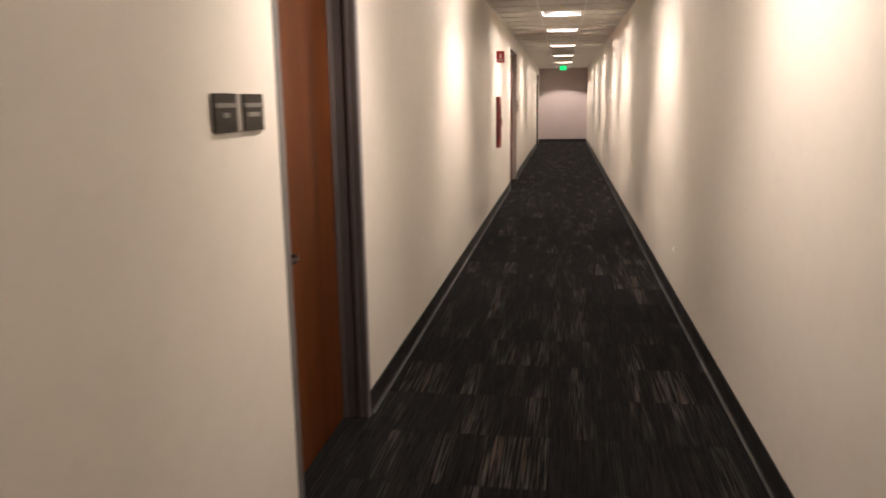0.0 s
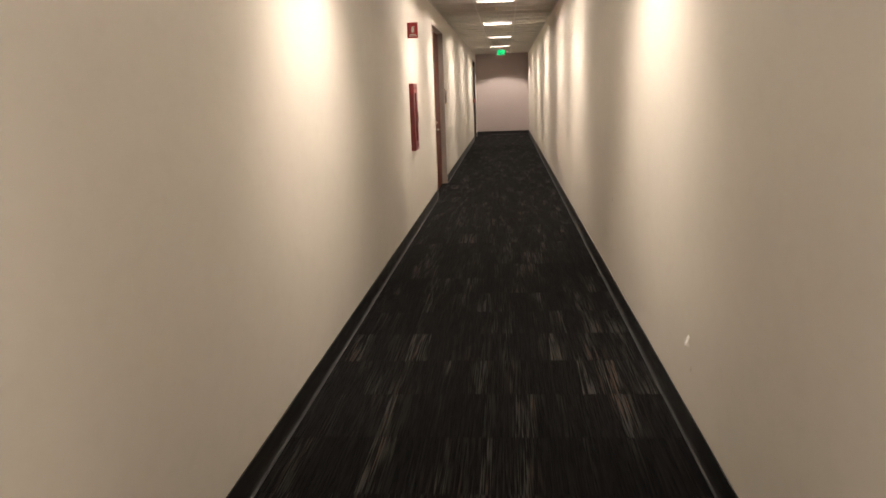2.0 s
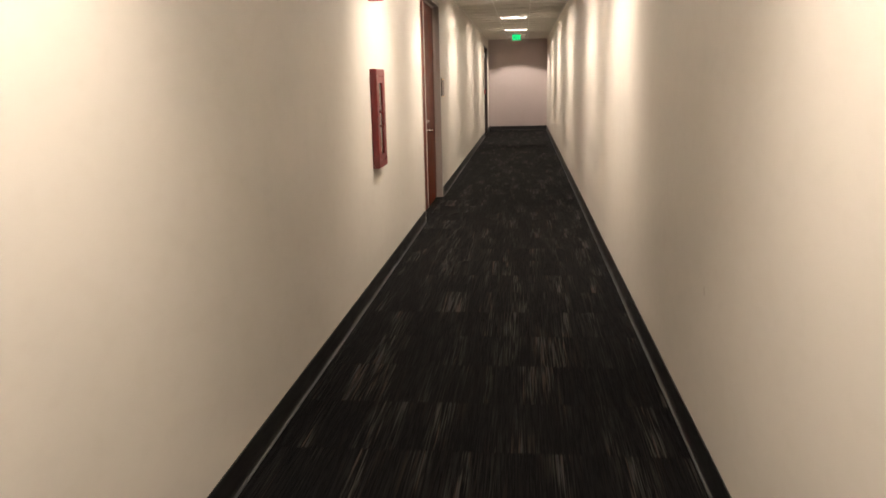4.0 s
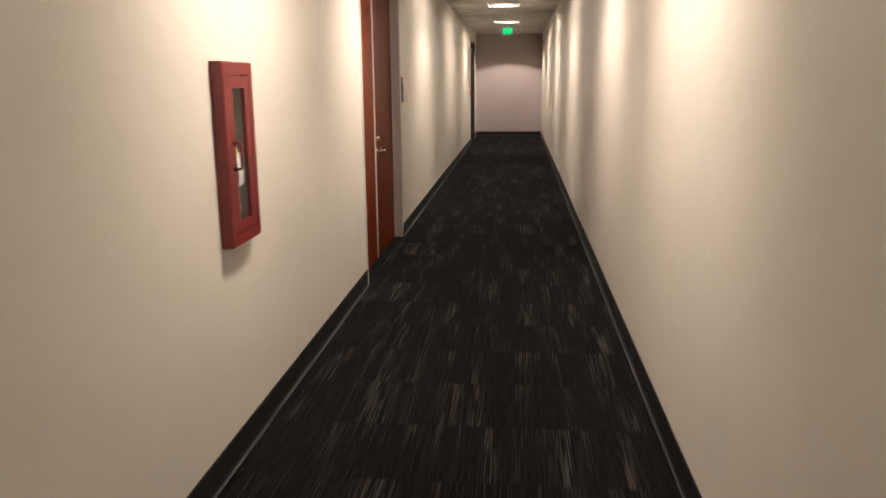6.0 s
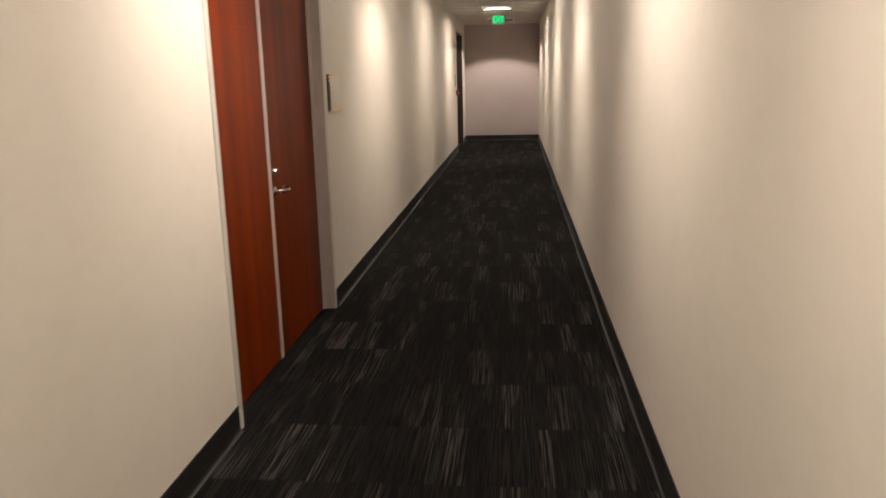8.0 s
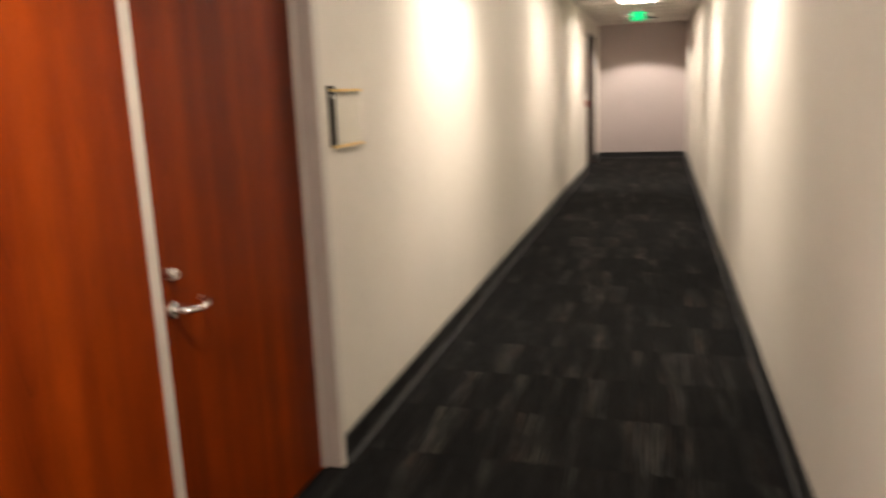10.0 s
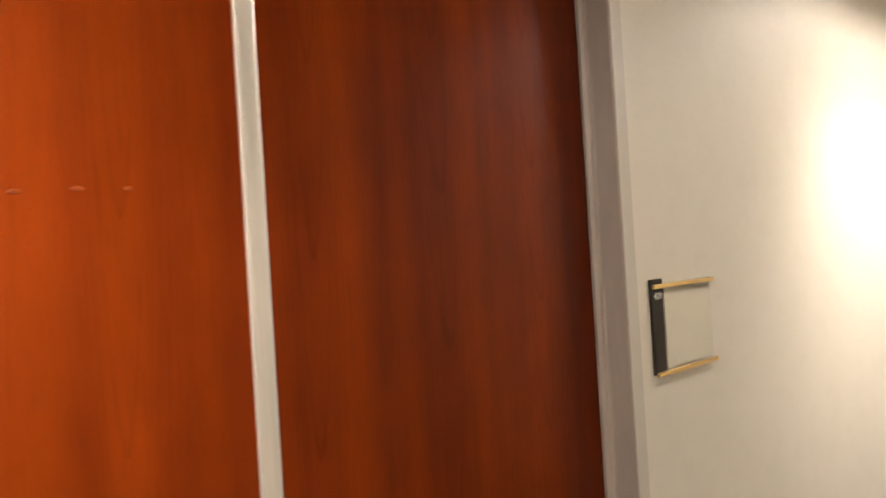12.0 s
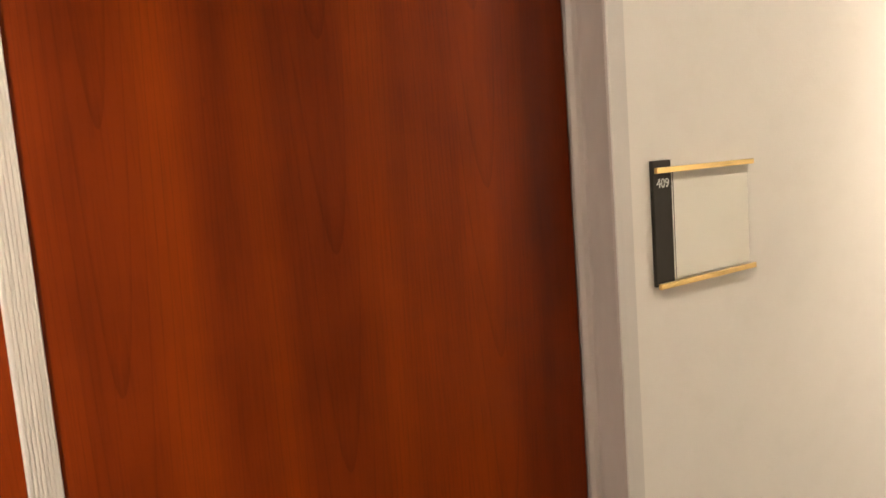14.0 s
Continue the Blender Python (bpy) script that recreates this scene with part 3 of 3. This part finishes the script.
# exit sign hung under the ceiling, with a lamp head at each end
ex = thing("exit_sign", (0.0, 25.1, CEIL), "lit green exit sign with two emergency lamp heads", "exit sign")
part("canopy", block((-0.06, -0.04, -0.022), (0.06, 0.04, 0.0), 0.004), WHITE, ex, "white ceiling canopy")
part("stem", block((-0.03, -0.012, -0.045), (0.03, 0.012, -0.022), 0.003), WHITE, ex, "white stem")
body = part("body", block((-0.122, -0.024, -0.222), (0.122, 0.024, -0.044), 0.006), WHITE, ex, "white housing")
part("face", block((-0.114, -0.027, -0.214), (0.114, -0.023, -0.052), 0.001, 1), EXIT_FACE, body, "green lit face")
lettering("letters", "EXIT", 0.140, 0.001, EXIT_GREEN, body, pose(0, -0.0285, -0.133, 90, 0, 0) @ Matrix.Diagonal((0.74, 1.12, 1, 1)), "glowing green letters")
for s in (-1, 1):
    arm = part("lamp_head", block((min(s * 0.145, s * 0.225), -0.045, -0.125), (max(s * 0.145, s * 0.225), 0.025, -0.085), 0.012, 3), WHITE, ex, "white emergency lamp head", True)
    part("bracket", tube([(s * 0.118, 0.0, -0.105), (s * 0.150, 0.0, -0.105)], 0.010, 12), WHITE, arm, "", True)
    part("glass", block((min(s * 0.152, s * 0.218), -0.049, -0.119), (max(s * 0.152, s * 0.218), -0.044, -0.091), 0.002, 1), PAPER, arm, "frosted lamp glass", True)

# ---- along the wall with the doors ----
# two dark room plaques on a grey backing
pl = thing("room_plaque", (-HALF, 0.834, 1.561), "pair of dark olive room plaques on grey backing", "wall sign")
part("backing", block((0.0, -0.176, -0.050), (0.005, 0.186, 0.054), 0.0015), PLAQUE_BACK, pl, "grey backing plate")
for s, c, w in ((-1, -0.103, 0.0785), (1, 0.096, 0.0775)):
    p = part("plaque", block((0.005, c - w, -0.056), (0.011, c + w, 0.056), 0.0015), PLAQUE, pl, "dark olive plaque")
    for z, w, h in ((0.022, 0.130, 0.013), (-0.006, 0.066 + 0.026 * s, 0.014)):
        part("text_bar", block((0.011, c - w / 2, z - h / 2), (0.0122, c + w / 2, z + h / 2), 0.0004, 1), LETTER_DIM, p, "faded pale lettering")

# red flag sign above the cabinet, square to the wall
fl = thing("fire_extinguisher_sign", (-HALF, 9.72, 2.212), "red projecting sign with white extinguisher symbol", "wall sign")
part("flange", block((0.0, -0.022, -0.082), (0.003, 0.022, 0.082), 0.001, 1), RED_SIGN, fl, "red fixing flange")
blade = part("blade", block((0.003, -0.002, -0.082), (0.112, 0.002, 0.082), 0.0012, 1), RED_SIGN, fl, "red sign blade")
for side in (-1, 1):
    y0 = side * 0.0028
    bm = tube([(0.058, y0, -0.022), (0.058, y0, 0.022), (0.058, y0, 0.032), (0.058, y0, 0.040)], [0.0135, 0.0135, 0.008, 0.006], 14)
    for v in bm.verts:
        v.co.y = y0 + (v.co.y - y0) * 0.06
    part("symbol", bm, PAPER, blade, "white extinguisher symbol")
    part("nozzle", block((0.058, y0 - 0.0007, 0.036), (0.080, y0 + 0.0007, 0.042)), PAPER, blade)
    for z, w in ((-0.043, 0.062), (-0.058, 0.080)):
        part("text_bar", block((0.058 - w / 2, y0 - 0.0007, z - 0.004), (0.058 + w / 2, y0 + 0.0007, z + 0.004)), PAPER, blade, "white lettering")

# fire extinguisher cabinet: tub in the wall, deep red frame, door with a narrow window
cb = thing("extinguisher_cabinet", (-HALF, 9.805, 1.290), "red metal fire extinguisher cabinet with narrow window", "fire cabinet")
WY, HZ, D = 0.163, 0.364, 0.050
bm = bmesh.new()
prof_out = [(-WY, -HZ), (WY, -HZ), (WY, HZ), (-WY, HZ)]
inn = [(-WY + 0.042, -HZ + 0.048), (WY - 0.042, -HZ + 0.048), (WY - 0.042, HZ - 0.048), (-WY + 0.042, HZ - 0.048)]
loops = []
for pts, x, shrink in ((prof_out, 0.0, 0), (prof_out, D - 0.005, 0), (prof_out, D, 0.005), (inn, D, -0.003), (inn, D - 0.003, 0.0), (inn, D - 0.03, 0.0)):
    loops.append([bm.verts.new((x, y - math.copysign(shrink, y), z - math.copysign(shrink, z))) for y, z in pts])
for a, b in zip(loops, loops[1:]):
    for i in range(4):
        bm.faces.new((a[i], a[(i + 1) % 4], b[(i + 1) % 4], b[i]))
part("surround", bm, RED, cb, "deep red enamel surround")
# door with its window opening
DY, DZ = WY - 0.0485, HZ - 0.0545
VY0, VY1, VZ0, VZ1 = -0.070, 0.062, -0.268, 0.262
door = part("door", slab_with_holes(D - 0.016, D - 0.001, [-DY, VY0, VY1, DY], [-DZ, VZ0, VZ1, DZ],
                                    lambda y, z: not (VY0 < y < VY1 and VZ0 < z < VZ1)), RED, cb, "red door with a narrow window")
pane = part("pane", block((D - 0.012, VY0, VZ0), (D - 0.009, VY1, VZ1)), GLASS, door, "clear glass pane")
pane.visible_shadow = False
grip = part("handle", tube([(D - 0.001, -0.094, 0.052), (D + 0.022, -0.094, 0.052), (D + 0.028, -0.094, 0.046), (D + 0.028, -0.094, -0.046), (D + 0.022, -0.094, -0.052), (D - 0.001, -0.094, -0.052)], 0.0055, 12), RED, door, "red pull handle", True)
for z in (-0.052, 0.052):
    part("handle_post", tube([(D - 0.001, -0.094, z), (D + 0.006, -0.094, z)], 0.0095, 14), BAFFLE, grip, "dark fixing collar")
# tub behind the door
t0, t1, u0, u1 = -0.094, 0.094, -0.296, 0.300
bm = bmesh.new()
for lo, hi in (((-0.17, t0, u0), (-0.165, t1, u1)), ((-0.165, t0, u0), (0.032, t0 + 0.003, u1)), ((-0.165, t1 - 0.003, u0), (0.032, t1, u1)),
               ((-0.165, t0 + 0.003, u0), (0.032, t1 - 0.003, u0 + 0.003)), ((-0.165, t0 + 0.003, u1 - 0.003), (0.032, t1 - 0.003, u1))):
    add_box(bm, lo, hi)
part("tub", bm, GREY_TUB, cb, "dark grey lining")

exg = thing("fire_extinguisher", (-HALF - 0.036, 9.801, 0.998), "red fire extinguisher with white and yellow tags", "fire extinguisher")
part("cylinder", tube([(0, 0, 0.0), (0, 0, 0.004), (0, 0, 0.27), (0, 0, 0.295), (0, 0, 0.315), (0, 0, 0.325)], [0.050, 0.056, 0.056, 0.050, 0.034, 0.018], 28), RED, exg, "red steel cylinder", True)
part("band", tube([(0, 0, 0.055), (0, 0, 0.085)], 0.0568, 28), PAPER, exg, "white label band", True)
part("label_plate", tube([(0, 0, 0.11), (0, 0, 0.20)], 0.0566, 28), GREY_TUB, exg, "grey printed label", True)
valve = part("valve", tube([(0, 0, 0.32), (0, 0, 0.345), (0, 0, 0.36), (0, 0, 0.378)], [0.017, 0.017, 0.013, 0.013], 16), NICKEL, exg, "metal valve", True)
part("grip", tube([(0, 0, 0.365), (0.02, -0.03, 0.370), (0.035, -0.065, 0.350)], [0.010, 0.008, 0.007], 10), BLACK, valve, "black carrying handle", True)
part("trigger", tube([(0, 0, 0.378), (0.018, -0.028, 0.400), (0.036, -0.068, 0.405)], [0.009, 0.008, 0.007], 10), BLACK, valve, "black squeeze lever", True)
ring = [(0.062 + 0.006 * math.sin(a), 0.004 + 0.017 * math.cos(a), 0.388 + 0.017 * math.sin(a)) for a in (2 * math.pi * i / 18 for i in range(19))]
part("pin_ring", tube(ring, 0.0018, 8), NICKEL, valve, "silver pull ring", True)
part("gauge", tube([(0.012, 0.01, 0.352), (0.026, 0.014, 0.352)], [0.015, 0.014], 18), PAPER, valve, "round pressure gauge", True)
hose = [(0.0, 0.02, 0.362), (0.012, 0.050, 0.395), (0.02, 0.062, 0.36), (0.03, 0.064, 0.26), (0.032, 0.062, 0.16), (0.030, 0.060, 0.05)]
part("hose", tube(hose, [0.009, 0.009, 0.009, 0.009, 0.009, 0.012], 12), BLACK, exg, "black hose", True)


def tag_card(name, mat, y, z, w, h, tilt, x, label):
    bm = bmesh.new()
    n = 5
    rows2 = []
    for i in range(n):
        v = i / (n - 1) - 0.5
        bend = 0.006 * math.cos(v * math.pi)
        rows2.append([bm.verts.new((x + bend, y + s * w / 2 + v * h * math.sin(tilt), z + v * h * math.cos(tilt) + s * w / 2 * math.sin(-tilt))) for s in (-1, 1)])
    for a, b in zip(rows2, rows2[1:]):
        bm.faces.new((a[0], a[1], b[1], b[0]))
    ext = bmesh.ops.extrude_face_region(bm, geom=list(bm.faces))
    for v in ext["geom"]:
        if isinstance(v, bmesh.types.BMVert):
            v.co.x += 0.0012
    return part(name, bm, mat, exg, label)


tag_card("yellow_tag", YELLOW, -0.004, 0.262, 0.058, 0.110, 0.10, 0.050, "yellow paper tag")
white = tag_card("white_tag", PAPER, 0.026, 0.225, 0.055, 0.135, -0.14, 0.056, "white inspection tag")

# room number sign beside the pair of doors
sg = thing("room_sign", (-HALF, 14.620, 1.476), "room number sign with gold bars and beige insert", "wall sign")
strip = part("number_strip", block((0.0, -0.163, -0.119), (0.009, -0.108, 0.128), 0.001, 1), PLAQUE, sg, "dark olive number strip")
lettering("room_number", "409", 0.0255, 0.0006, LETTER, strip, pose(0.0097, -0.135, 0.083, 90, 0, 90), "pale raised room number")
part("insert", block((0.0, -0.103, -0.110), (0.0045, 0.152, 0.115), 0.0008, 1), INSERT, sg, "blank beige insert")
cover = part("cover", block((0.0055, -0.101, -0.110), (0.0075, 0.154, 0.115), 0.0005, 1), ACRYLIC, sg, "clear acrylic cover")
cover.visible_shadow = False
for z in (-0.118, 0.109):
    part("bar", block((0.0095, -0.160, z - 0.0055), (0.0175, 0.163, z + 0.0055), 0.0008, 1), BRASS, sg, "brushed gold bar")

# far end: small devices beside the last door
al = thing("fire_alarm_pull", (-HALF, 25.64, 1.25), "small red fire alarm pull station on the wall", "fire alarm")
part("case", block((0.0, -0.042, -0.058), (0.045, 0.042, 0.058), 0.006), RED_SIGN, al, "red case")
part("pull_bar", block((0.045, -0.030, -0.012), (0.056, 0.030, 0.006), 0.003), PAPER, al, "white pull bar")
st = thing("alarm_strobe", (-HALF, 25.35, 2.23), "white wall strobe and horn unit", "fire alarm")
part("case", block((0.0, -0.06, -0.075), (0.04, 0.06, 0.075), 0.008), WHITE, st, "white case")
part("lens", block((0.04, -0.025, 0.0), (0.060, 0.025, 0.05), 0.008), ACRYLIC, st, "clear strobe lens")
ps = thing("door_plaque", (-HALF, 25.38, 1.50), "grey plaque beside the far door", "wall sign")
part("plate", block((0.0, -0.085, -0.13), (0.008, 0.085, 0.13), 0.002), PLAQUE_BACK, ps, "grey plate")
part("text_bar", block((0.008, -0.05, 0.02), (0.0095, 0.05, 0.04)), LETTER, ps, "pale lettering")

# ---- floor: carpet tiles, half a metre square, trimmed at the walls ----
floor = part("floor", block((-HALF - THICK, Y0 - 0.2, -0.12), (HALF + THICK, Y1 + 0.2, -0.0035)), CARPET)
tagged(floor, "dark charcoal striped carpet tiles", "floor", kind="structure")


def tile_mesh(name, w, length):
    bm = bmesh.new()
    g, h = 0.0, 0.0035
    low = [bm.verts.new((sx * (w / 2 - g), sy * (length / 2 - g), -h)) for sx, sy in ((-1, -1), (1, -1), (1, 1), (-1, 1))]
    top = [bm.verts.new((sx * (w / 2 - g - 0.0005), sy * (length / 2 - g - 0.0005), 0)) for sx, sy in ((-1, -1), (1, -1), (1, 1), (-1, 1))]
    for i in range(4):
        bm.faces.new((low[i], low[(i + 1) % 4], top[(i + 1) % 4], top[i]))
    bm.faces.new(top)
    return mesh_of(name, bm, CARPET)


TILE_STEP = 0.5
full_tile, side_tile = tile_mesh("carpet_tile", 0.5, TILE_STEP), tile_mesh("carpet_tile_trimmed", HALF - 0.5, TILE_STEP)
for j in range(-12, 57):
    y = 0.055 + TILE_STEP * (j + 0.5)
    if y + TILE_STEP / 2 > Y1 + 0.25 or y - TILE_STEP / 2 < Y0 - 0.25:
        continue
    for x, me in ((-0.25, full_tile), (0.25, full_tile), (-(0.5 + HALF) / 2, side_tile), ((0.5 + HALF) / 2, side_tile)):
        ob = new("carpet_tile", me)
        ob.parent = floor
        ob.location = (x, y, 0.0)
